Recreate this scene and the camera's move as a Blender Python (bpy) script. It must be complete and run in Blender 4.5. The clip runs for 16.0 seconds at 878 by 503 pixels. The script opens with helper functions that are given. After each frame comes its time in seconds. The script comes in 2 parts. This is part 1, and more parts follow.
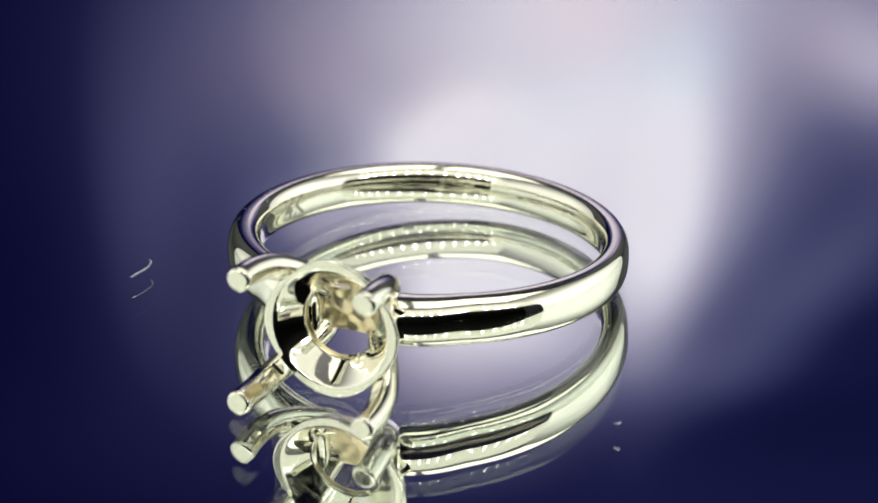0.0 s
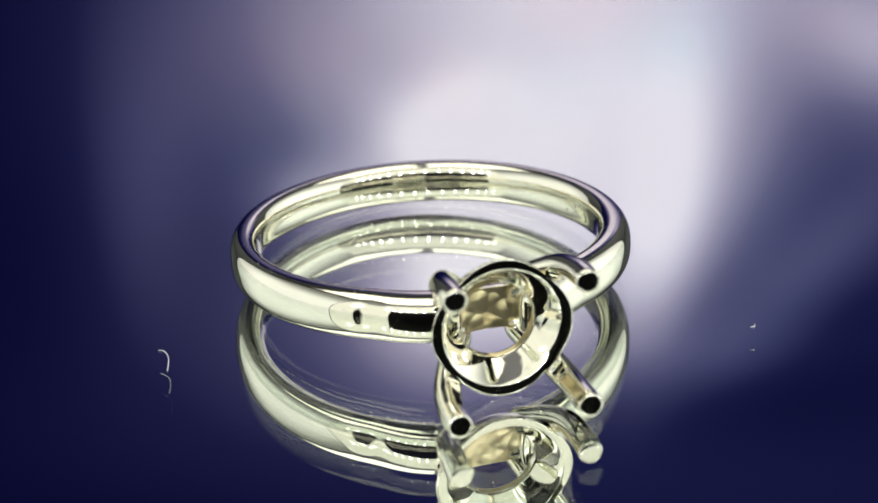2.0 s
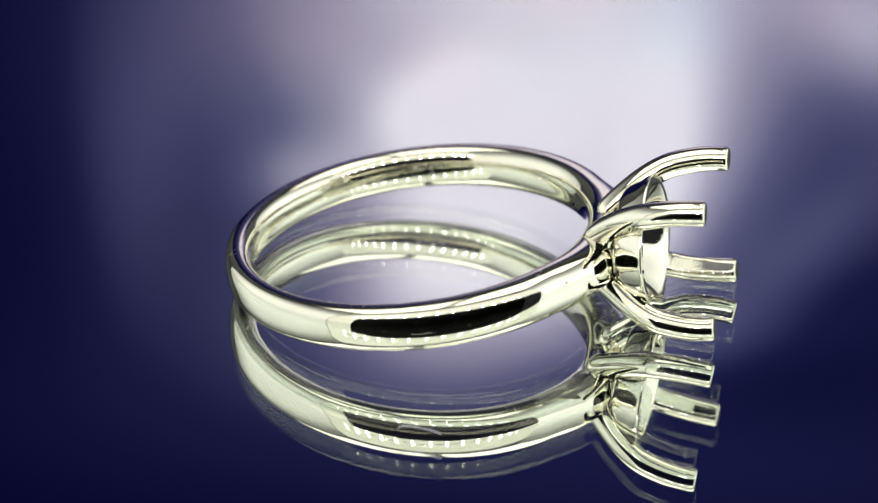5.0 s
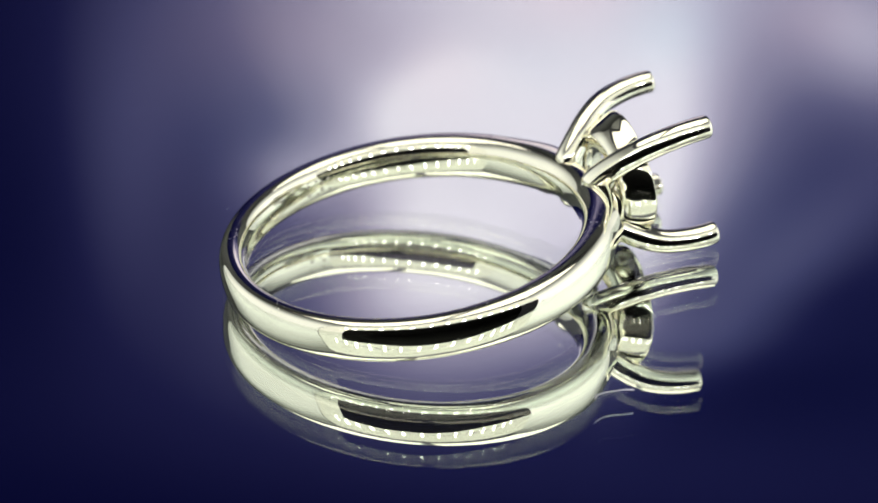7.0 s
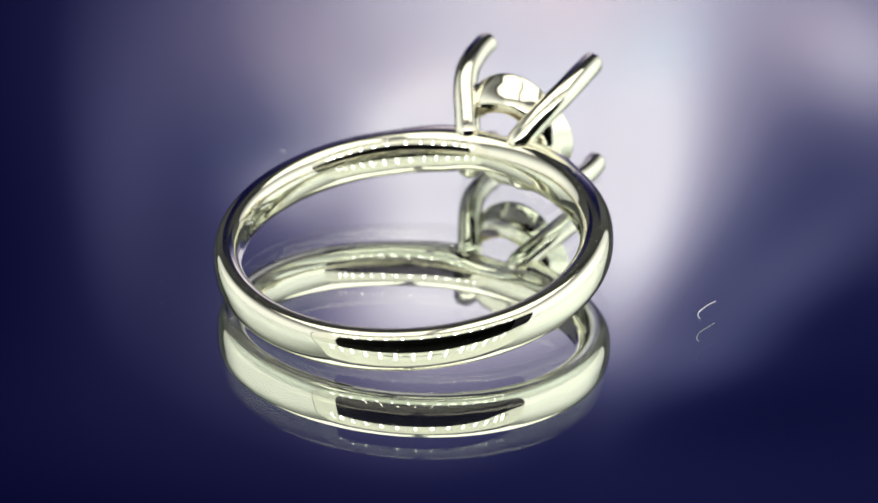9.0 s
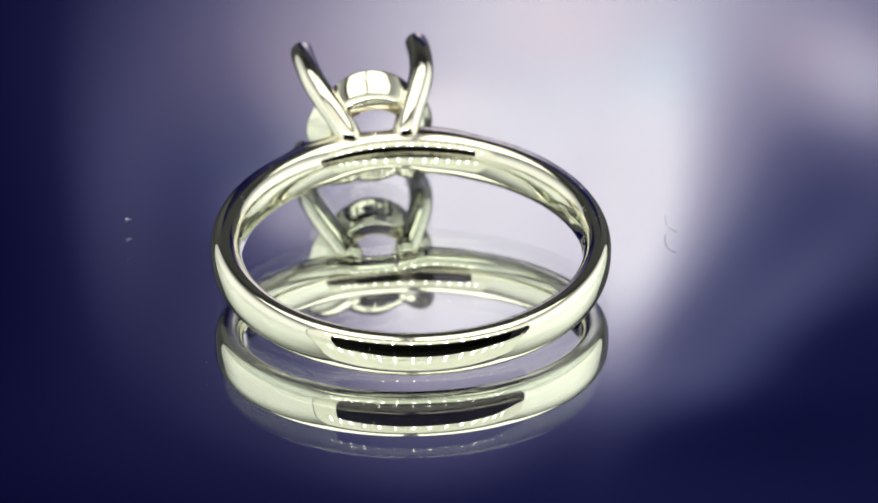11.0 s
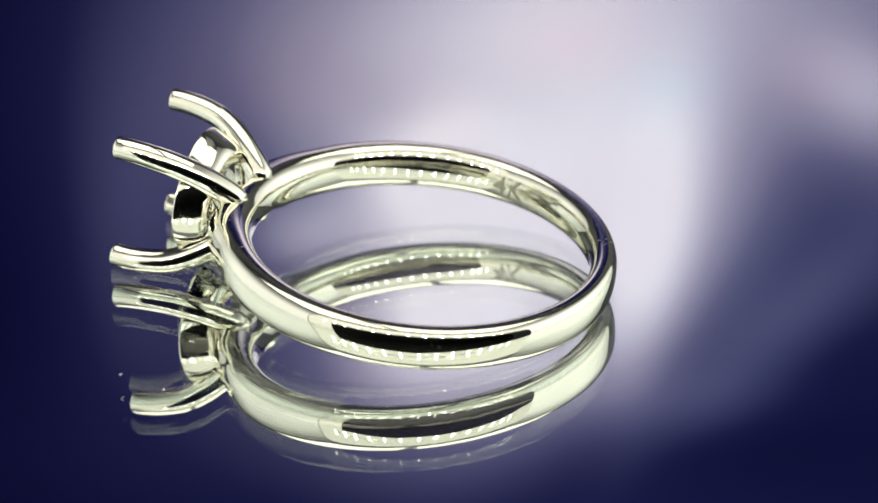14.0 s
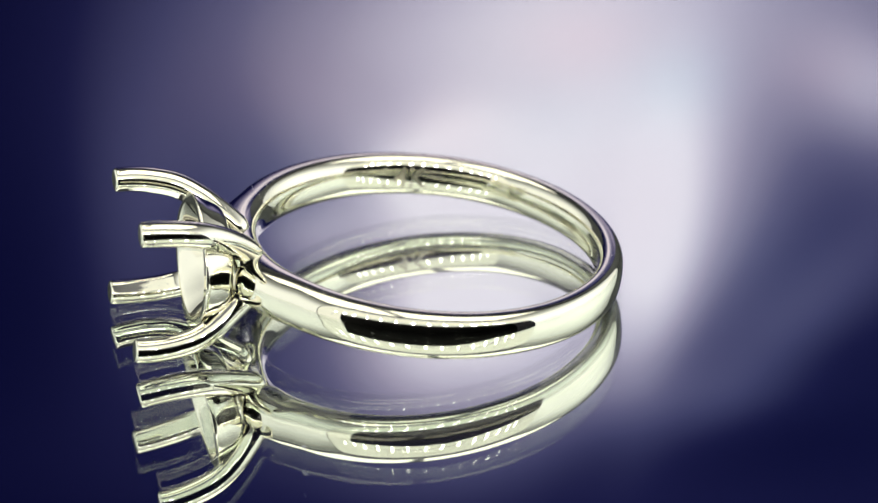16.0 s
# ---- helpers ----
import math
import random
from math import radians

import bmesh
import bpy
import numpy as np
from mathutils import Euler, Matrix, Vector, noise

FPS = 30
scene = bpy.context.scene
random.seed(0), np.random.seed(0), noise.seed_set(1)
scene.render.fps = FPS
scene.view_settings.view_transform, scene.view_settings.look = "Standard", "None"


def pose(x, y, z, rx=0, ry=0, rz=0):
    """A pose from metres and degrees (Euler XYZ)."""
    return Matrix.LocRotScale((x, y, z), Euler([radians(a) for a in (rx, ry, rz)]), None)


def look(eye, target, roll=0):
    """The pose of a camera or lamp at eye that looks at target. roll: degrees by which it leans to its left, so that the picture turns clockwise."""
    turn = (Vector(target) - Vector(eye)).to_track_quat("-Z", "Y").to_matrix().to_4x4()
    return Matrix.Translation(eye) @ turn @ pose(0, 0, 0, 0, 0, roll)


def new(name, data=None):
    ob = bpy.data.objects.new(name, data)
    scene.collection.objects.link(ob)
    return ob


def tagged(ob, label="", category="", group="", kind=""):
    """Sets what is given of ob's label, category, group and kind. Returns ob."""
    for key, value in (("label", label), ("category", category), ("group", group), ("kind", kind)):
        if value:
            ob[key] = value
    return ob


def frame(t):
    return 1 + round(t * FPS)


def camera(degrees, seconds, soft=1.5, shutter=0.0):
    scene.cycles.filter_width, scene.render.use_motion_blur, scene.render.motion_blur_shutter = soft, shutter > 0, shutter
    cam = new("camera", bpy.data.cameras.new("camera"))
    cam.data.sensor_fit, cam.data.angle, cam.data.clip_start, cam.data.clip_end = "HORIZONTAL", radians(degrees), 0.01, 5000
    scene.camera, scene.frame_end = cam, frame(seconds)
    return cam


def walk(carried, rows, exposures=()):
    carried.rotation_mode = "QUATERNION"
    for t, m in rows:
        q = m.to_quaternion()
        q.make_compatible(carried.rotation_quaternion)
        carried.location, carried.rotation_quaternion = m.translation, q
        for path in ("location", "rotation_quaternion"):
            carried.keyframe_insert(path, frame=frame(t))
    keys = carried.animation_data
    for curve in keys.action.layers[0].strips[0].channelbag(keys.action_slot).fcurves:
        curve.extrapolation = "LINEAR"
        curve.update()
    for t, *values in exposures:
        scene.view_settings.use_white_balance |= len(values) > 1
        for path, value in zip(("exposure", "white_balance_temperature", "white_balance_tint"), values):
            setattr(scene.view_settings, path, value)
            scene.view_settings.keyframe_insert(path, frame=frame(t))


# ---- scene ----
MM = 0.001

# ---- camera: fixed, about 14 cm from the ring, long lens ----
cam = camera(18.363, 16.0)
EYE = (0.0, -0.12222, 0.06472)
AIM = (EYE[0] + 0.006675, EYE[1] + 0.888726, EYE[2] - 0.458389)
cam.data.dof.use_dof = True
cam.data.dof.focus_distance = 0.134
cam.data.dof.aperture_fstop = 52.0
walk(cam, [(0.0, look(EYE, AIM, -0.82)), (16.0, look(EYE, AIM, -0.82))])

# ---- world: dim room outside the light box ----
world = bpy.data.worlds.new("dim_room")
scene.world = world
world.use_nodes = True
world.node_tree.nodes["Background"].inputs["Color"].default_value = (0.02, 0.02, 0.024, 1)
world.node_tree.nodes["Background"].inputs["Strength"].default_value = 1.0

# light levels of the box (all from surfaces that glow)
LEFT_LEVEL = 1.12
RIGHT_LEVEL = 1.4
TOP_LEVEL = 2.05
FRONT_LEVEL = 1.06
LED_LEVEL = 42.0
BACKDROP_LEVEL = 1.21


# ---- materials ----
def material(name):
    m = bpy.data.materials.new(name)
    m.use_nodes = True
    nt = m.node_tree
    return m, nt, nt.nodes["Principled BSDF"]


def node(nt, kind, **values):
    n = nt.nodes.new(kind)
    for key, v in values.items():
        n.inputs[key].default_value = v
    return n


def mathn(nt, op, a, b=None):
    n = nt.nodes.new("ShaderNodeMath")
    n.operation = op
    for i, v in enumerate((a, b)):
        if v is None:
            continue
        if isinstance(v, (int, float)):
            n.inputs[i].default_value = v
        else:
            nt.links.new(v, n.inputs[i])
    return n.outputs[0]


def gold_material(name, colour, rough, edge=0.0):
    m, nt, b = material(name)
    b.inputs["Base Color"].default_value = (*colour, 1)
    b.inputs["Metallic"].default_value = 1.0
    co = node(nt, "ShaderNodeTexCoord").outputs["Object"]
    # polishing haze, and fine drawn scratches
    haze = node(nt, "ShaderNodeTexNoise", Scale=700.0, Detail=3.0)
    nt.links.new(co, haze.inputs["Vector"])
    mr = node(nt, "ShaderNodeMapRange")
    mr.inputs["From Min"].default_value, mr.inputs["From Max"].default_value = 0.45, 0.8
    mr.inputs["To Min"].default_value, mr.inputs["To Max"].default_value = rough, rough + 0.03
    nt.links.new(haze.outputs["Fac"], mr.inputs["Value"])
    fleck = node(nt, "ShaderNodeTexNoise", Scale=5200.0, Detail=2.0)
    nt.links.new(co, fleck.inputs["Vector"])
    area = node(nt, "ShaderNodeTexNoise", Scale=420.0, Detail=1.0)
    nt.links.new(co, area.inputs["Vector"])
    fm = node(nt, "ShaderNodeMapRange")
    fm.inputs["From Min"].default_value, fm.inputs["From Max"].default_value = 0.58, 0.72
    fm.inputs["To Max"].default_value = 0.24
    nt.links.new(fleck.outputs["Fac"], fm.inputs["Value"])
    am = node(nt, "ShaderNodeMapRange")
    am.inputs["From Min"].default_value, am.inputs["From Max"].default_value = 0.42, 0.6
    nt.links.new(area.outputs["Fac"], am.inputs["Value"])
    worn = mathn(nt, "MULTIPLY", fm.outputs["Result"], am.outputs["Result"])
    total = mathn(nt, "ADD", mr.outputs["Result"], worn)
    if edge:
        # the flat sides of the band are scuffed by wear
        sep = nt.nodes.new("ShaderNodeSeparateXYZ")
        nt.links.new(co, sep.inputs[0])
        side = node(nt, "ShaderNodeMapRange")
        side.interpolation_type = "SMOOTHSTEP"
        side.inputs["From Min"].default_value, side.inputs["From Max"].default_value = 0.0009, 0.00108
        nt.links.new(mathn(nt, "ABSOLUTE", sep.outputs["Z"]), side.inputs["Value"])
        rub = node(nt, "ShaderNodeTexNoise", Scale=1700.0, Detail=4.0, Roughness=0.65)
        nt.links.new(co, rub.inputs["Vector"])
        rm = node(nt, "ShaderNodeMapRange")
        rm.inputs["From Min"].default_value, rm.inputs["From Max"].default_value = 0.42, 0.66
        rm.inputs["To Min"].default_value, rm.inputs["To Max"].default_value = edge * 0.75, edge * 1.25
        nt.links.new(rub.outputs["Fac"], rm.inputs["Value"])
        total = mathn(nt, "ADD", total, mathn(nt, "MULTIPLY", side.outputs["Result"], rm.outputs["Result"]))
    nt.links.new(total, b.inputs["Roughness"])
    stretch = node(nt, "ShaderNodeMapping")
    stretch.inputs["Scale"].default_value = (900, 900, 9000)
    nt.links.new(co, stretch.inputs["Vector"])
    scr = node(nt, "ShaderNodeTexNoise", Scale=1.0, Detail=4.0)
    nt.links.new(stretch.outputs["Vector"], scr.inputs["Vector"])
    bump = node(nt, "ShaderNodeBump", Strength=0.05, Distance=0.00002)
    nt.links.new(scr.outputs["Fac"], bump.inputs["Height"])
    nt.links.new(bump.outputs["Normal"], b.inputs["Normal"])
    return m


def plain(name, colour, rough=0.6, metal=0.0, spec=0.5, grain=0.0, scale=400.0):
    m, nt, b = material(name)
    b.inputs["Roughness"].default_value = rough
    b.inputs["Metallic"].default_value = metal
    b.inputs["Specular IOR Level"].default_value = spec
    b.inputs["Base Color"].default_value = (*colour, 1)
    if grain:
        tex = node(nt, "ShaderNodeTexNoise", Scale=scale, Detail=5.0)
        nt.links.new(node(nt, "ShaderNodeTexCoord").outputs["Object"], tex.inputs["Vector"])
        mix = node(nt, "ShaderNodeMix")
        mix.data_type = "RGBA"
        mix.inputs["A"].default_value = (*[c * (1 - grain) for c in colour], 1)
        mix.inputs["B"].default_value = (*[min(1, c * (1 + grain)) for c in colour], 1)
        nt.links.new(tex.outputs["Fac"], mix.inputs["Factor"])
        nt.links.new(mix.outputs["Result"], b.inputs["Base Color"])
    return m


def glow(name, colour, level, uneven=0.0, scale=12.0):
    m = bpy.data.materials.new(name)
    m.use_nodes = True
    nt = m.node_tree
    nt.nodes.clear()
    out = nt.nodes.new("ShaderNodeOutputMaterial")
    em = node(nt, "ShaderNodeEmission", Color=(*colour, 1), Strength=level)
    nt.links.new(em.outputs[0], out.inputs[0])
    if uneven:
        tex = node(nt, "ShaderNodeTexNoise", Scale=scale, Detail=2.0)
        nt.links.new(node(nt, "ShaderNodeTexCoord").outputs["Object"], tex.inputs["Vector"])
        mr = node(nt, "ShaderNodeMapRange")
        mr.inputs["From Min"].default_value, mr.inputs["From Max"].default_value = 0.3, 0.7
        mr.inputs["To Min"].default_value, mr.inputs["To Max"].default_value = level * (1 - uneven), level * (1 + uneven)
        nt.links.new(tex.outputs["Fac"], mr.inputs["Value"])
        nt.links.new(mr.outputs["Result"], em.inputs["Strength"])
    return m


def side_glow(name, colour, level):
    """Backlit fabric: brightest low down and towards the front, fading to its top and rear edges."""
    m = glow(name, colour, level, 0.05)
    nt = m.node_tree
    em = nt.nodes["Emission"]
    base = em.inputs["Strength"].links[0].from_socket
    sep = nt.nodes.new("ShaderNodeSeparateXYZ")
    nt.links.new(node(nt, "ShaderNodeTexCoord").outputs["Object"], sep.inputs[0])
    for axis, lo, hi, end in (("Z", 0.05, 0.17, 0.25), ("Y", 0.05, 0.15, 0.6)):
        mr = node(nt, "ShaderNodeMapRange")
        mr.interpolation_type = "SMOOTHSTEP"
        mr.inputs["From Min"].default_value, mr.inputs["From Max"].default_value = lo, hi
        mr.inputs["To Min"].default_value, mr.inputs["To Max"].default_value = 1.0, end
        nt.links.new(sep.outputs[axis], mr.inputs["Value"])
        base = mathn(nt, "MULTIPLY", base, mr.outputs["Result"])
    nt.links.new(base, em.inputs["Strength"])
    return m


def srgb(r, g, b):
    return tuple((c / 255 / 12.92) if c / 255 <= 0.04045 else ((c / 255 + 0.055) / 1.055) ** 2.4 for c in (r, g, b))


# soft clouds of light painted into the backdrop's glow: centre x, z, half-widths (mm), turn, weight
GLOW_CLOUDS = (
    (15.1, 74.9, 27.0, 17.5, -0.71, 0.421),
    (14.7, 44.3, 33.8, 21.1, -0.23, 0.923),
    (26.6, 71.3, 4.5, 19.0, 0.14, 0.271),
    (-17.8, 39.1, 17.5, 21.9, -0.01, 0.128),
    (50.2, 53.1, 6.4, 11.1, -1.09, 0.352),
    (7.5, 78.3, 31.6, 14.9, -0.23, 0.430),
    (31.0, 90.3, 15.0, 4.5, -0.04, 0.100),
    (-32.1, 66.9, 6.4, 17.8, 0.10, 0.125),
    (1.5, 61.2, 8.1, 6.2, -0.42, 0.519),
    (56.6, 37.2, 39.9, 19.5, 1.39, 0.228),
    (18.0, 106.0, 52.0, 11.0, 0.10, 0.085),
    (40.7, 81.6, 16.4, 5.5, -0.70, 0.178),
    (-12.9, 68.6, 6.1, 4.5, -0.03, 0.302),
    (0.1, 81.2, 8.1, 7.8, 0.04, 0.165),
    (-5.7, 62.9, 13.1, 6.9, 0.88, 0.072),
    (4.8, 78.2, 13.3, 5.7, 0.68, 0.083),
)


# hue of the painted glow: centre x, z, half-widths (mm), rosy above nought and blue below
HUES = (
    (18.0, 46.0, 8.0, 5.0, 1.0), (-19.0, 51.0, 12.0, 6.0, 0.6), (3.0, 56.0, 5.0, 5.0, 0.4), (25.0, 68.0, 10.0, 12.0, 0.4),
    (43.0, 50.0, 6.0, 5.0, 0.8), (-16.0, 63.0, 9.0, 7.0, -1.0), (28.0, 51.0, 6.0, 5.0, -1.0), (15.0, 55.0, 6.0, 4.0, -0.3),
    (38.0, 73.0, 8.0, 8.0, -0.6), (48.0, 92.0, 20.0, 14.0, -0.9), (-40.0, 66.0, 8.0, 14.0, -0.4),
)


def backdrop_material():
    m = bpy.data.materials.new("lilac_glow_backdrop")
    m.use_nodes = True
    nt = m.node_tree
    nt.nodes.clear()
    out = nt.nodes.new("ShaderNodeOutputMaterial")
    # emission only: the backdrop's bright and dark areas are painted into its colour
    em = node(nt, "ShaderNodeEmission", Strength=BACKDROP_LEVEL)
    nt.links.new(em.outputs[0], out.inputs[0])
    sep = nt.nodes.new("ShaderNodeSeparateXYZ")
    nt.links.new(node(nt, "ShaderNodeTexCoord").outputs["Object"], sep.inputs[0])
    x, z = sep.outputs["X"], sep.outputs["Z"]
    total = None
    for i, (cx, cz, sx, sz, turn, weight) in enumerate(GLOW_CLOUDS):
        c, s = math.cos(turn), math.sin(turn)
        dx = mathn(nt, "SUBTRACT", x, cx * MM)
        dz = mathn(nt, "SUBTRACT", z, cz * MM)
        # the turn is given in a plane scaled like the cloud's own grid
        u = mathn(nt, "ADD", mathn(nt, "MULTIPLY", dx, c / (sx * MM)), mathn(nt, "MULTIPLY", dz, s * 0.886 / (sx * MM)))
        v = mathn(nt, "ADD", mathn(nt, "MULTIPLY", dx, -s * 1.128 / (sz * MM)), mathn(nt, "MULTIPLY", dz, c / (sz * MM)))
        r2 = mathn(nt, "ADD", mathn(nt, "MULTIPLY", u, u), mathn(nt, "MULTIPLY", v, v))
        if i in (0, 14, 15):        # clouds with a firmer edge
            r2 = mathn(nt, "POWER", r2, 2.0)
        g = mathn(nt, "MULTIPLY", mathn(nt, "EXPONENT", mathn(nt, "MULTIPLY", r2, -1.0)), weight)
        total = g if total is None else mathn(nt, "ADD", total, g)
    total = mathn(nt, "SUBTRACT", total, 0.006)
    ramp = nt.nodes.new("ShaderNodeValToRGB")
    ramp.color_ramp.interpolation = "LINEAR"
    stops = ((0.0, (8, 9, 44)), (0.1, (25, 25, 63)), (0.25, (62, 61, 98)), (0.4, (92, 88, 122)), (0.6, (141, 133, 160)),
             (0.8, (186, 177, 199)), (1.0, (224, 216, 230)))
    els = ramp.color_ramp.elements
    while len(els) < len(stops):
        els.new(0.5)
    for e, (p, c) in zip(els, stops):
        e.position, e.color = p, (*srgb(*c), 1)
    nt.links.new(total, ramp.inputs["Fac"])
    # the painted glow is a little warmer on one side and bluer on the other
    side = node(nt, "ShaderNodeMapRange")
    side.interpolation_type = "SMOOTHSTEP"
    side.inputs["From Min"].default_value, side.inputs["From Max"].default_value = -0.02, 0.04
    nt.links.new(x, side.inputs["Value"])
    tint = node(nt, "ShaderNodeMix")
    tint.data_type = "RGBA"
    tint.inputs["A"].default_value, tint.inputs["B"].default_value = (1.0, 0.978, 0.965, 1), (0.985, 1.0, 1.02, 1)
    nt.links.new(side.outputs["Result"], tint.inputs["Factor"])
    both = node(nt, "ShaderNodeMix", Factor=1.0)
    both.data_type, both.blend_type = "RGBA", "MULTIPLY"
    nt.links.new(ramp.outputs["Color"], both.inputs["A"])
    nt.links.new(tint.outputs["Result"], both.inputs["B"])
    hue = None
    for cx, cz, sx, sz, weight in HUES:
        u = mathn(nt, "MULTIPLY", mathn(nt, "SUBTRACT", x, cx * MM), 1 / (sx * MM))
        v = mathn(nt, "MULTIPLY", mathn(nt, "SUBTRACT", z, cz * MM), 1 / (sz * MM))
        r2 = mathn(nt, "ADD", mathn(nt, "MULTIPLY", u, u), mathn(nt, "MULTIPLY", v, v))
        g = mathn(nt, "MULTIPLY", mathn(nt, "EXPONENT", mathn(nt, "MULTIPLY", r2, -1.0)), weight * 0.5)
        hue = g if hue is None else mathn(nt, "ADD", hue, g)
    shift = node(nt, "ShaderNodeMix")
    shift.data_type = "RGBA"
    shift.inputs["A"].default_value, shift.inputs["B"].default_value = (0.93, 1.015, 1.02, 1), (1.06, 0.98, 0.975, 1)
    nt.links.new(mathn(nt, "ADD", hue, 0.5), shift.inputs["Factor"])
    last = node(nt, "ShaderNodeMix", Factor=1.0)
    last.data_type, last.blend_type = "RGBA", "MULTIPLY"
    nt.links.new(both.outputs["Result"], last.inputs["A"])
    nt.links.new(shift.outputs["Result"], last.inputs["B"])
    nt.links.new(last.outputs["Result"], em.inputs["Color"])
    return m


GOLD = gold_material("pale_yellow_white_gold", (0.89, 0.866, 0.735), 0.012)
GOLD_BAND = gold_material("worn_pale_gold", (0.89, 0.866, 0.735), 0.012, 0.085)
GOLD_CAST, cnt, cb = material("unpolished_cast_gold")
cb.inputs["Base Color"].default_value, cb.inputs["Metallic"].default_value, cb.inputs["Roughness"].default_value = (0.85, 0.74, 0.46, 1), 1.0, 0.3
ctex = node(cnt, "ShaderNodeTexVoronoi", Scale=1150.0)
cnt.links.new(node(cnt, "ShaderNodeTexCoord").outputs["Object"], ctex.inputs["Vector"])
cbump = node(cnt, "ShaderNodeBump", Strength=0.7, Distance=0.0003)
cnt.links.new(ctex.outputs["Distance"], cbump.inputs["Height"])
cnt.links.new(cbump.outputs["Normal"], cb.inputs["Normal"])
GOLD_STAMP = plain("stamped_dull_gold", (0.5, 0.475, 0.37), 0.42, 1.0, grain=0.2, scale=3000)
DIFFUSER_LEFT = side_glow("side_diffuser_fabric", (0.975, 1.0, 0.95), LEFT_LEVEL)
DIFFUSER_RIGHT = side_glow("side_diffuser_fabric", (0.975, 1.0, 0.955), RIGHT_LEVEL)
DIFFUSER_FRONT = glow("front_diffuser_fabric", (0.99, 1.0, 0.9), FRONT_LEVEL, 0.06)
DIFFUSER_TOP = glow("panel_diffuser", (1.0, 0.99, 0.88), TOP_LEVEL, 0.06)
LED = glow("white_led", (1.0, 1.0, 0.96), LED_LEVEL)
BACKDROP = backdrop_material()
BLACK = plain("black_felt", (0.012, 0.012, 0.013), 0.9, spec=0.1, grain=0.3)
DARK_PLASTIC = plain("black_plastic", (0.02, 0.02, 0.022), 0.4, grain=0.2)
DUST = plain("pale_lint", (0.66, 0.66, 0.7), 0.8, grain=0.15, scale=4000)
SPECK = plain("white_dust", (0.58, 0.58, 0.62), 0.7, grain=0.1, scale=4000)
SILVER = plain("mirror_silvering", (0.88, 0.905, 0.885), 0.0, 1.0)
FRAME_WHITE = plain("white_frame_plastic", (0.6, 0.6, 0.58), 0.5, grain=0.05)

GREY_CLOTH = plain("grey_cloth", (0.2, 0.2, 0.22), 0.9, spec=0.1, grain=0.2)
DARK_CLOTH = plain("dark_grey_cloth", (0.14, 0.145, 0.15), 0.9, spec=0.1, grain=0.3)
GLASS, gnt, gb = material("clear_float_glass")
gnt.nodes.remove(gb)
gg = node(gnt, "ShaderNodeBsdfGlass", Roughness=0.0, IOR=1.45, Color=(0.985, 1.0, 0.988, 1))
gnt.links.new(gg.outputs[0], gnt.nodes["Material Output"].inputs[0])


# ---- mesh helpers ----
def part(name, bm, mat, parent=None, label="", smooth=True):
    me = bpy.data.meshes.new(name)
    bmesh.ops.recalc_face_normals(bm, faces=bm.faces)
    for f in bm.faces:
        f.smooth = smooth
    bm.to_mesh(me)
    bm.free()
    me.materials.append(mat)
    ob = new(name, me)
    ob.parent = parent
    if label:
        tagged(ob, label)
    return ob


def box_bm(x0, x1, y0, y1, z0, z1, bevel=0.0):
    bm = bmesh.new()
    bmesh.ops.create_cube(bm, size=1)
    for v in bm.verts:
        v.co = Vector(((x0 + x1) / 2 + v.co.x * (x1 - x0), (y0 + y1) / 2 + v.co.y * (y1 - y0), (z0 + z1) / 2 + v.co.z * (z1 - z0))) * MM
    if bevel:
        bmesh.ops.bevel(bm, geom=bm.edges[:], offset=bevel * MM, segments=2, affect="EDGES")
    return bm


def grid_bm(rows, close_u=False, close_v=False):
    """A skin over rows of points; close_u joins the last row to the first, close_v the ends of each row."""
    bm = bmesh.new()
    vs = [[bm.verts.new(Vector(p) * MM) for p in row] for row in rows]
    nu, nv = len(vs), len(vs[0])
    for i in range(nu if close_u else nu - 1):
        for j in range(nv if close_v else nv - 1):
            bm.faces.new((vs[i][j], vs[(i + 1) % nu][j], vs[(i + 1) % nu][(j + 1) % nv], vs[i][(j + 1) % nv]))
    return bm


def creased(profile, sharp, eps):
    """A closed outline whose sharp corners are cut by eps and held by a further point, so that faces stay true up to those edges."""
    out = []
    n = len(profile)
    for i, p in enumerate(profile):
        p, before, after = Vector(p), Vector(profile[i - 1]), Vector(profile[(i + 1) % n])
        if i not in sharp:
            out.append(tuple(p))
            continue
        lo, hi = before - p, after - p
        for d, k in ((lo, 2.6), (lo, 1.0), (hi, 1.0), (hi, 2.6)):
            out.append(tuple(p + d * min(0.42 * k / 2.6, eps * k / d.length)))
    return out


def disc_bm(radius, z, n=128):
    bm = bmesh.new()
    bm.faces.new([bm.verts.new(Vector((radius * math.cos(2 * math.pi * i / n), radius * math.sin(2 * math.pi * i / n), z)) * MM) for i in range(n)])
    return bm


def catmull(points, steps):
    pts = [Vector(p) for p in points]
    pts = [2 * pts[0] - pts[1]] + pts + [2 * pts[-1] - pts[-2]]
    out = []
    for i in range(1, len(pts) - 2):
        p0, p1, p2, p3 = pts[i - 1:i + 3]
        for k in range(steps):
            t = k / steps
            out.append(0.5 * (2 * p1 + (p2 - p0) * t + (2 * p0 - 5 * p1 + 4 * p2 - p3) * t * t + (3 * p1 - p0 - 3 * p2 + p3) * t ** 3))
    out.append(pts[-2])
    return out


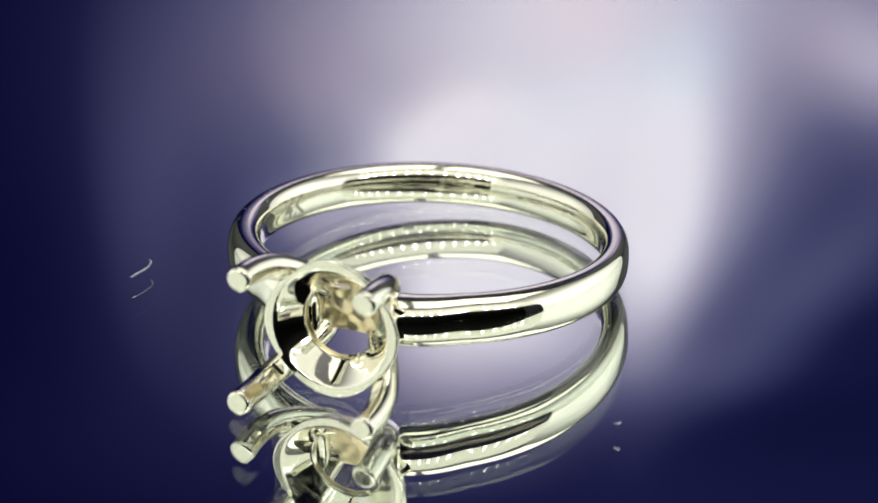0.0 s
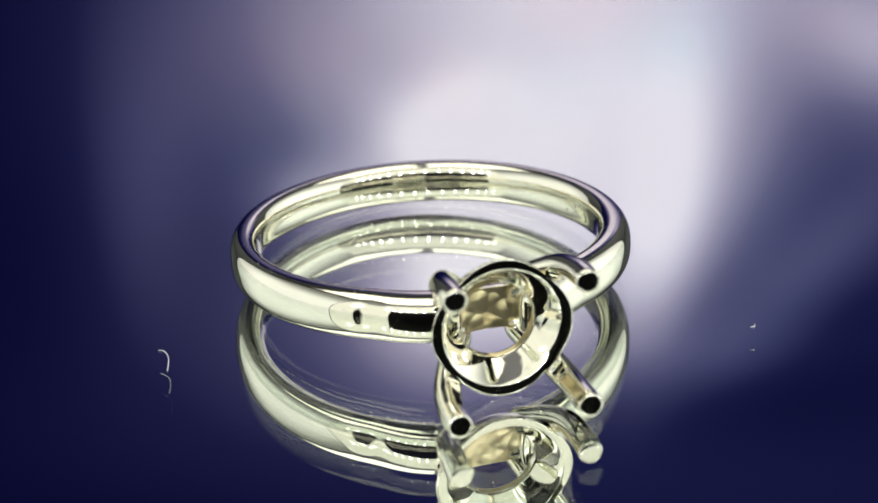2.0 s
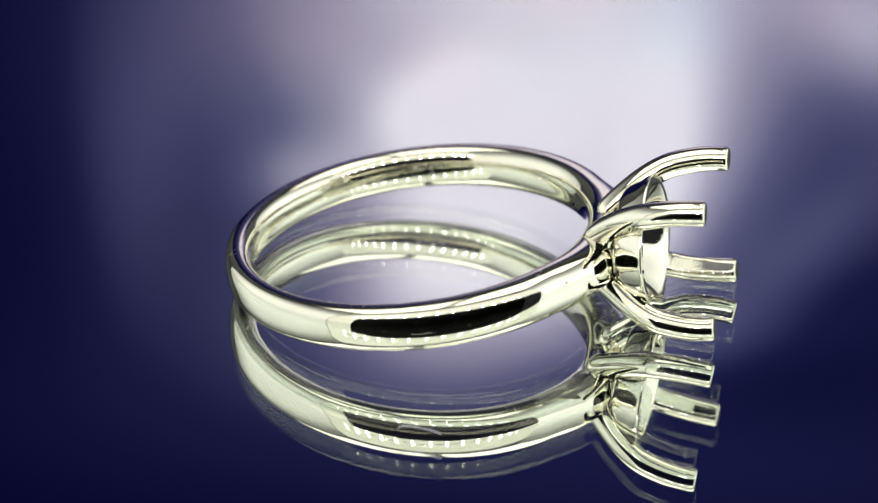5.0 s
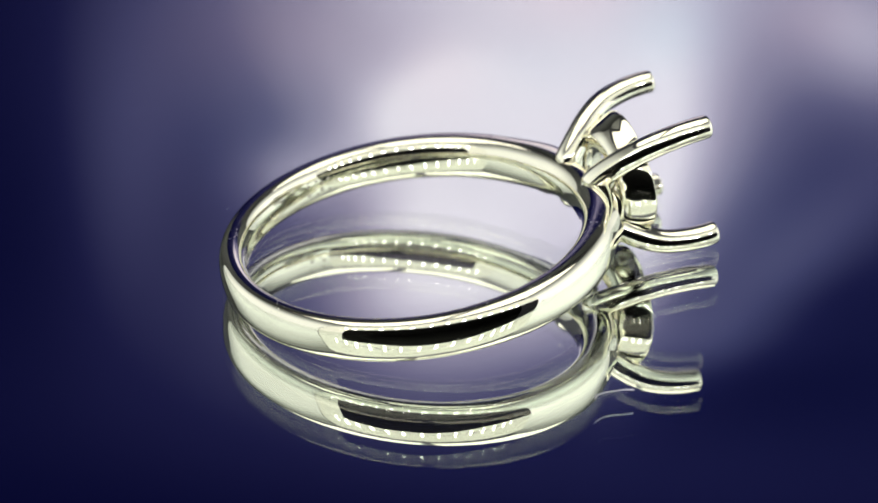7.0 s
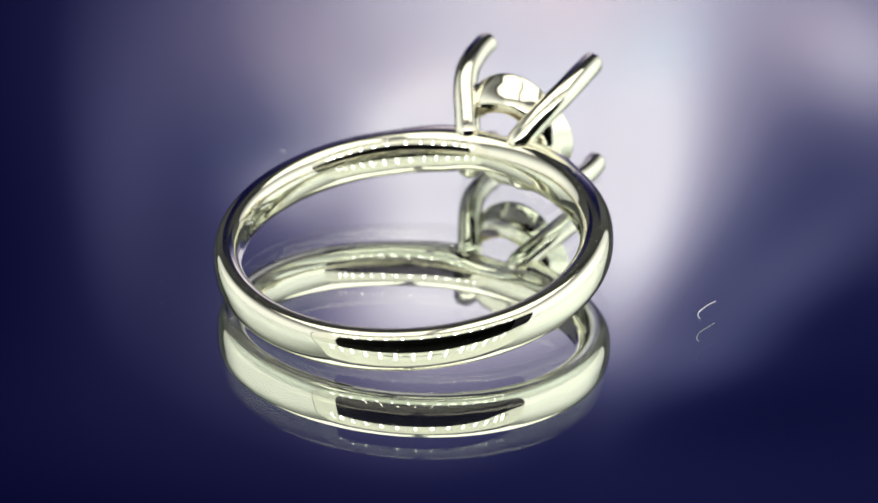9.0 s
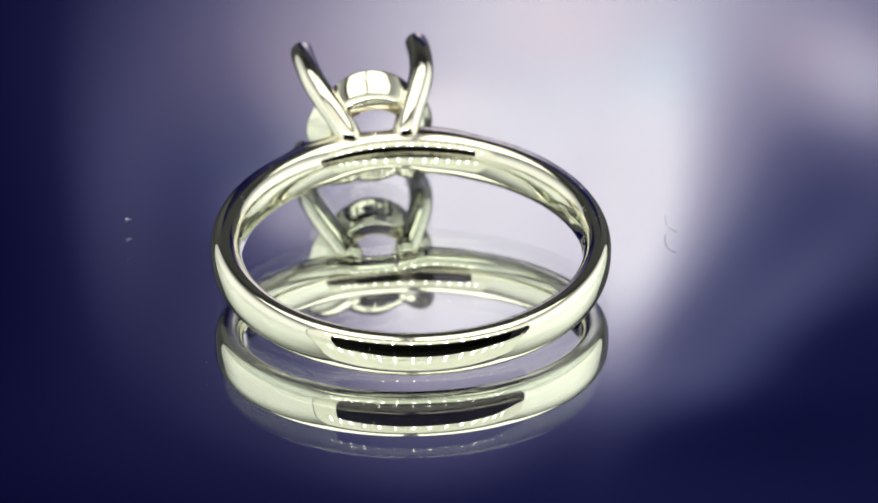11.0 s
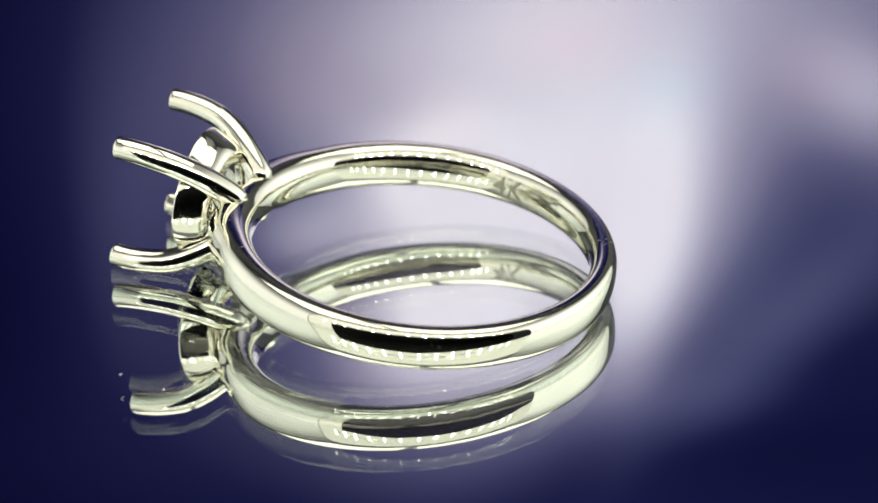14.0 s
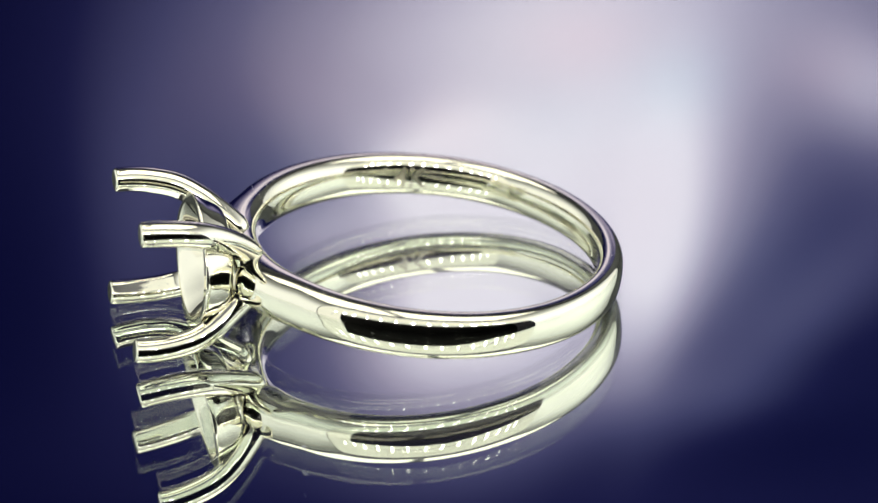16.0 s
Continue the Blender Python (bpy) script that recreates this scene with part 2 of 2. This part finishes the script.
def tube_bm(path, radii, sides=24, flat_end=0.0):
    """A tube along a path with a radius at each point; flat_end rounds the rim of a cut end by so much."""
    path = [Vector(p) for p in path]
    rows = []
    ref = Vector((1, 0, 0)) if abs((path[1] - path[0]).normalized().x) < 0.8 else Vector((0, 0, 1))
    n = len(path)
    for i in range(n):
        t = (path[min(i + 1, n - 1)] - path[max(i - 1, 0)]).normalized()
        a = (ref - t * ref.dot(t)).normalized()
        ref = a
        b = t.cross(a)
        rows.append((path[i], t, a, b, radii[i]))
    if flat_end:
        p, t, a, b, r = rows[-1]
        for k in range(1, 6):
            w = min(1.0, k / 4) * math.pi / 2
            rows.append((p + t * flat_end * math.sin(w), t, a, b, r - flat_end * (1 - math.cos(w)) - (0.03 if k == 5 else 0.0)))
    rings = [[p + (a * math.cos(2 * math.pi * k / sides) + b * math.sin(2 * math.pi * k / sides)) * r for k in range(sides)]
             for p, t, a, b, r in rows]
    bm = grid_bm(rings, close_v=True)
    bm.verts.ensure_lookup_table()
    bm.faces.new(bm.verts[:sides])
    bm.faces.new(bm.verts[len(bm.verts) - sides:])
    return bm


# ---- the light box ----
def light_box():
    tagged(part("ground", box_bm(-900, 900, -900, 900, -40, -22), BLACK), "matt black table cloth under the turntable", "table", kind="structure")
    tagged(part("backdrop", box_bm(-60, 64, 150, 153, -20, 120), BACKDROP), "deep blue self-glowing backdrop with soft lilac clouds of light painted in", "backdrop", kind="structure")
    tagged(part("wall_rear", box_bm(-147, 147, 156, 159, -20, 195), DARK_CLOTH), "dark grey cloth behind the self-glowing backdrop", "wall", kind="structure")
    tagged(part("wall_left", box_bm(-147, -143, -97, 149, -20, 195), DIFFUSER_LEFT), "glowing white fabric side of the light box", "wall", kind="structure")
    tagged(part("wall_right", box_bm(143, 147, -75, 149, -20, 195), DIFFUSER_RIGHT), "glowing white fabric side of the light box", "wall", kind="structure")
    tagged(part("ceiling", box_bm(-147, 147, -97, 153, 196, 199), GREY_CLOTH), "dim grey fabric top of the light box", "ceiling", kind="structure")
    # front flap with the opening that the lens looks through
    bm = box_bm(-245, 335, -168, -165, 101, 340)
    more = box_bm(-245, -152, -168, -165, -20, 100.8)
    me = bpy.data.meshes.new("tmp")
    more.to_mesh(me)
    more.free()
    bm.from_mesh(me)
    bpy.data.meshes.remove(me)
    tagged(part("wall_front", bm, DIFFUSER_FRONT, smooth=False), "glowing white fabric front flap of the light box with an opening", "wall", kind="structure")
    tagged(part("wall_back", box_bm(-300, 300, -232, -228, -20, 300), BLACK), "black cloth hung before the light box", "wall", kind="structure")


def led_bar():
    bar = tagged(new("led_light_bar"), "slim pale strip light with a row of tall white LEDs", "lamp")
    bar.location = (24.3 * MM, -161 * MM, 121 * MM)
    part("housing", box_bm(-200, 200, -4, -0.5, -2.5, 2.5, 0.8), FRAME_WHITE, bar, "pale plastic housing")
    first = part("led", box_bm(-1.4, 1.4, -0.5, 1.2, -19, 18, 0.6), LED, bar, "glowing white LED")
    for i in range(14):
        ob = first
        if i:
            ob = new("led", first.data)
            ob.parent = bar
            tagged(ob, "glowing white LED")
        ob.location = ((-23.7 + (i - 6) * 28.2 + 0.8 * math.sin(i * 2.3)) * MM, 0, 0)
    for sx in (-190, 190):
        part("bracket", box_bm(sx - 1.5, sx + 1.5, -4.5, -3.5, -6, 6, 0.3), DARK_PLASTIC, bar)
    return bar


def ceiling_light(x0, x1):
    y0, y1, z = -36, 62, 125
    lamp = tagged(new("ceiling_light"), "bright white LED panel hung over the ring", "lamp", group="panels over the ring")
    lamp.location = ((x0 + x1) / 2 * MM, (y0 + y1) / 2 * MM, z * MM)
    w, d = (x1 - x0) / 2, (y1 - y0) / 2
    part("diffuser", box_bm(-w + 2, w - 2, -d + 2, d - 2, -1, 1, 0.3), DIFFUSER_TOP, lamp, "glowing white diffuser")
    for bx in ((-w, -w + 2, -d, d), (w - 2, w, -d, d), (-w + 2, w - 2, -d, -d + 2), (-w + 2, w - 2, d - 2, d)):
        part("frame_bar", box_bm(*bx, -1.6, 3, 0.3), FRAME_WHITE, lamp)
    for hx in (-w + 4, w - 4):
        part("hanger", box_bm(hx - 0.6, hx + 0.6, -0.6, 0.6, 3, 71), DARK_PLASTIC, lamp, "thin dark hanging rod")
    return lamp


# ---- mirror turntable ----
THICK = 1.385


def turntable():
    table = tagged(new("mirror_turntable"), "round glass mirror turntable, slowly turning", "turntable")
    rows = []
    for r, z in ((0.0001, 0.0), (100.0, 0.0), (100.3, -0.15), (100.3, -THICK)):
        rows.append([(r * math.cos(2 * math.pi * k / 128), r * math.sin(2 * math.pi * k / 128), z) for k in range(128)])
    bm = grid_bm(rows, close_v=True)
    bmesh.ops.remove_doubles(bm, verts=bm.verts[:], dist=1e-6)
    part("glass_plate", bm, GLASS, table, "clear glass over silvering", smooth=False)
    back = part("silvering", disc_bm(100.3, -THICK), SILVER, table, "bright mirror silvering", smooth=False)
    rows = []
    for r, z in ((0.001, -1.6), (99, -1.6), (99.5, -2.0), (99.5, -11), (98.5, -12), (60, -12), (60, -22), (0.001, -22)):
        rows.append([(r * math.cos(2 * math.pi * k / 96), r * math.sin(2 * math.pi * k / 96), z) for k in range(96)])
    part("platter", grid_bm(rows, close_v=True), DARK_PLASTIC, table, "black plastic platter", smooth=False)
    return table


# ---- the ring: head towards -y, finger axis along z ----
HALF_W, DOME, SIDE = 1.094, 0.62, 0.82
HEAD_X, HEAD_Z = 0.13, 0.12


def power(v, e):
    return math.copysign(abs(v) ** e, v)


def shank(a):
    """Inner and outer radius and half width of the shank at the angle a; it swells towards the head."""
    w = max(0.0, (-math.sin(a) + 0.6) / 1.6)
    grow = w * w * (3 - 2 * w)
    # the shoulders flare out to meet the claws
    near = max(0.0, min(1.0, (-math.sin(a) - 0.82) / 0.15))
    flare = near * near * (3 - 2 * near)
    return 8.68 - 0.29 * grow, 10.04 + 0.19 * grow + 0.45 * flare, HALF_W * (1 + 0.13 * grow)


def inside(a, z):
    """Radius of the shank's domed inner face at the angle a and the height z."""
    inner, outer, wide = shank(a)
    deep = 0.44 * (outer - inner)
    return inner + deep * (1 - math.sqrt(max(0.0, 1 - (abs(z) / wide) ** (2 / SIDE))))


def band_bm():
    rows = []
    for i in range(256):
        a = 2 * math.pi * i / 256
        inner, outer, wide = shank(a)
        deep_out, deep_in = 0.56 * (outer - inner), 0.44 * (outer - inner)
        core = inner + deep_in
        # the dome is rounder towards the head
        dome = DOME + 0.2 * max(0.0, min(1.0, 0.35 - 0.85 * math.sin(a)))
        row = []
        for k in range(80):
            w = 2 * math.pi * k / 80
            c, s = math.cos(w), math.sin(w)
            # the outer face is a low dome with rounded shoulders
            r, z = core + (deep_out * c ** dome if c >= 0 else deep_in * c), wide * power(s, SIDE)
            x, y = r * math.cos(a), r * math.sin(a)
            # flat seat filed under the setting
            off = abs(x - HEAD_X)
            if y < 0 and off < 2.4:
                y = max(y, -9.6 - max(0.0, off - 1.5) * 1.2)
                # and its lower edge is filed away there
                if z < 0:
                    z *= 1 - 0.3 * (1 - (off / 2.4) ** 2)
            row.append((x, y, z))
        rows.append(row)
    return grid_bm(rows, close_u=True, close_v=True)


def gallery_bm():
    """The flared cup between the claws: flat rim, bevel, hollow cone, throat and outer wall; its rim is notched at the claws."""
    rows = []
    n = 160
    for k in range(n):
        f = 2 * math.pi * k / n
        # full between the claws, notched at them
        lobe = math.cos(4 * f)
        out = 3.37 + 0.1 * (lobe if lobe > -0.6 else -0.6 + 2.2 * (lobe + 0.6))
        prof = ((out, 12.06), (2.93, 12.065), (2.78, 11.94), (2.42, 11.58), (2.14, 11.26), (1.86, 10.95), (1.8, 10.55), (2.45, 10.5),
                (2.68, 10.66), (2.84, 10.9), (3.0, 11.2), (3.14, 11.5), (out - 0.08, 11.8))
        rows.append([(HEAD_X + r * math.cos(f), -u, HEAD_Z + r * math.sin(f)) for r, u in creased(prof, (0, 1, 2, 5, 6, 7), 0.045)])
    return grid_bm(rows, close_u=True, close_v=True)


def claw_bm(sx, sz):
    """A round claw whose inner side is filed flat towards the stone, cut off square at its end."""
    pts = ((1.4, 9.35, 0.6), (1.52, 9.5, 1.05), (1.95, 10.3, 1.68), (2.5, 11.3, 2.32), (2.92, 12.4, 2.8), (3.1, 13.6, 3.03), (3.16, 14.6, 3.1), (3.15, 15.2, 3.09))
    path = catmull([(HEAD_X + sx * x, -u, (HEAD_Z if u > 10.5 else HEAD_Z * max(0, u - 9) / 1.5) + sz * z) for x, u, z in pts], 6)
    n = len(path)
    radii = [0.69 - 0.08 * i / (n - 1) - 0.2 * max(0.0, 1 - i / 6) for i in range(n)]
    bm = tube_bm(path, radii, 40, flat_end=0.17)
    inward = Vector((-sx, 0, -sz)).normalized()
    line = [Vector(p) * MM for p in path]
    for v in bm.verts:
        u = -v.co.y / MM
        keep = min(1.0, max(0.0, (u - 11.7) / 0.5))
        if not keep:
            continue
        k = max((i for i in range(n - 1) if line[i].y >= v.co.y), default=0)
        k = min(k, n - 2)
        mid = line[k].lerp(line[k + 1], (v.co.y - line[k].y) / (line[k + 1].y - line[k].y))
        over = (v.co - mid).dot(inward) - 0.54 * MM
        if over > 0:
            v.co -= inward * over * keep
    return bm


def saddle_bm(sx):
    """The web that joins an upper and a lower claw against the shank."""
    path = catmull([(HEAD_X + sx * x, -u, z) for x, u, z in ((1.95, 10.35, 1.6), (1.84, 10.02, 0.85), (1.8, 9.92, 0.0), (1.84, 10.02, -0.85), (1.95, 10.35, -1.6))], 6)
    return tube_bm(path, [0.44] * len(path), 20)


def stamp(text, angle, size, parent):
    """Small letters struck on the inside of the shank, bent to its curve."""
    cu = bpy.data.curves.new("stamp", "FONT")
    cu.body, cu.size, cu.align_x, cu.align_y, cu.extrude = text, size, "CENTER", "CENTER", 0.012
    cu.offset = 0.025
    tmp = new("stamp_tmp", cu)
    me = bpy.data.meshes.new_from_object(tmp.evaluated_get(bpy.context.evaluated_depsgraph_get()))
    bpy.data.objects.remove(tmp)
    for v in me.vertices:
        a = angle - v.co.x / 8.6
        r = inside(a, v.co.y) - 0.006 - v.co.z
        v.co = Vector((r * math.cos(a), r * math.sin(a), v.co.y)) * MM
    me.materials.append(GOLD_STAMP)
    ob = new("hallmark", me)
    ob.parent = parent
    return tagged(ob, "dull struck hallmark letters")


def finger_ring():
    ring = tagged(new("engagement_ring"), "polished pale gold solitaire ring with an empty four-claw setting", "ring")
    band = part("band", band_bm(), GOLD_BAND, ring)
    band.data.materials.append(GOLD_CAST)
    for f in band.data.polygons:
        if f.center.y < -9.57 * MM and abs(f.center.x - HEAD_X * MM) < 1.5 * MM:
            f.material_index = 1
    part("gallery", gallery_bm(), GOLD, ring, "flared cup seat for a missing stone")
    for sx in (-1, 1):
        part("saddle", saddle_bm(sx), GOLD, ring)
        for sz in (1, -1):
            part("claw", claw_bm(sx, sz), GOLD, ring)
    stamp("1", radians(177.4), 1.5, band)
    stamp("4K", radians(168.3), 1.5, band)
    # worn maker's stroke marks
    for deg, hgt in ((18, 0.34), (14.5, 0.42), (12.5, 0.3), (9.5, 0.36)):
        rows = []
        for da in (-0.01, 0.01):
            a = radians(deg) + da
            rows.append([((inside(a, hgt) + (0.03 if k in (1, 2) else -0.012)) * math.cos(a), (inside(a, hgt) + (0.03 if k in (1, 2) else -0.012)) * math.sin(a),
                          hgt * (-1 + 2 * (k in (2, 3)))) for k in range(4)])
        part("stroke_mark", grid_bm(rows, close_v=True), GOLD_STAMP, band, "dull struck stroke", smooth=False)
    return ring


# ---- dust on the glass ----
def fibre():
    pts = ((-0.2, 1.05, 0.05), (0.0, 0.85, 0.09), (0.12, 0.45, 0.06), (0.09, 0.0, 0.05), (-0.02, -0.5, 0.07), (-0.17, -1.0, 0.04))
    path = catmull(pts, 6)
    return tagged(part("lint_fibre", tube_bm(path, [0.027] * len(path), 8), DUST), "tiny curled pale lint fibre on the mirror", "lint")


def speck(size):
    """A tiny curled flake: a bent, flattened sliver."""
    pts = ((-1.0, 0.15, 0.25), (-0.35, -0.2, 0.35), (0.35, -0.25, 0.45), (0.7, 0.1, 0.6), (0.85, 0.8, 0.8))
    path = catmull([(x * size, y * size, z * size) for x, y, z in pts], 4)
    n = len(path)
    radii = [size * (0.07 + 0.2 * math.sin(math.pi * i / (n - 1))) for i in range(n)]
    return tagged(part("dust_speck", tube_bm(path, radii, 8), SPECK), "tiny white dust flake on the mirror", "dust", group="dust on the mirror")


light_box()
led_bar()
ceiling_light(-76, -2)
ceiling_light(2, 86)
TABLE = turntable()
RING = finger_ring()
FIBRE = fibre()
SPECKS = [(speck(0.15), 14.1, -9.85), (speck(0.03), 11.7, 6.28)]

# the turntable's angle, degrees, second by second
TURN = ((0.0, -23.92), (0.5, -14.25), (1.0, -4.49), (1.5, 5.4), (2.0, 15.5), (2.5, 25.6), (3.0, 35.5), (3.5, 45.24), (4.0, 54.85),
        (4.2, 58.6), (5.25, 78.9), (6.3, 98.95), (7.0, 112.69), (8.0, 131.98), (9.0, 151.19), (9.2, 155.1), (10.25, 175.4), (11.3, 195.9),
        (11.5, 199.75), (12.0, 209.6), (12.5, 219.5), (13.0, 229.2), (13.5, 238.7), (14.0, 247.9), (14.5, 257.1), (15.0, 266.8),
        (15.5, 276.4), (16.0, 286.3))


def motions():
    lean = pose(0.475 * MM, 0.046 * MM, 2.045 * MM, -6.013, 0, 0)
    # the mirror lies a trifle out of true, so its picture of the backdrop sways
    tilt = pose(0, 0, 0, 0.04, -0.6, 0)
    walk(TABLE, [(t, pose(0, 0, 0, 0, 0, a) @ tilt) for t, a in TURN])
    walk(RING, [(t, pose(0, 0, 0, 0, 0, a) @ lean) for t, a in TURN])
    walk(FIBRE, [(t, pose(0, 0, 0, 0, 0, a) @ tilt @ pose(-13.95 * MM, -3.9 * MM, 0)) for t, a in TURN])
    for ob, x, y in SPECKS:
        walk(ob, [(t, pose(0, 0, 0, 0, 0, a) @ tilt @ pose(x * MM, y * MM, 0)) for t, a in TURN])


motions()
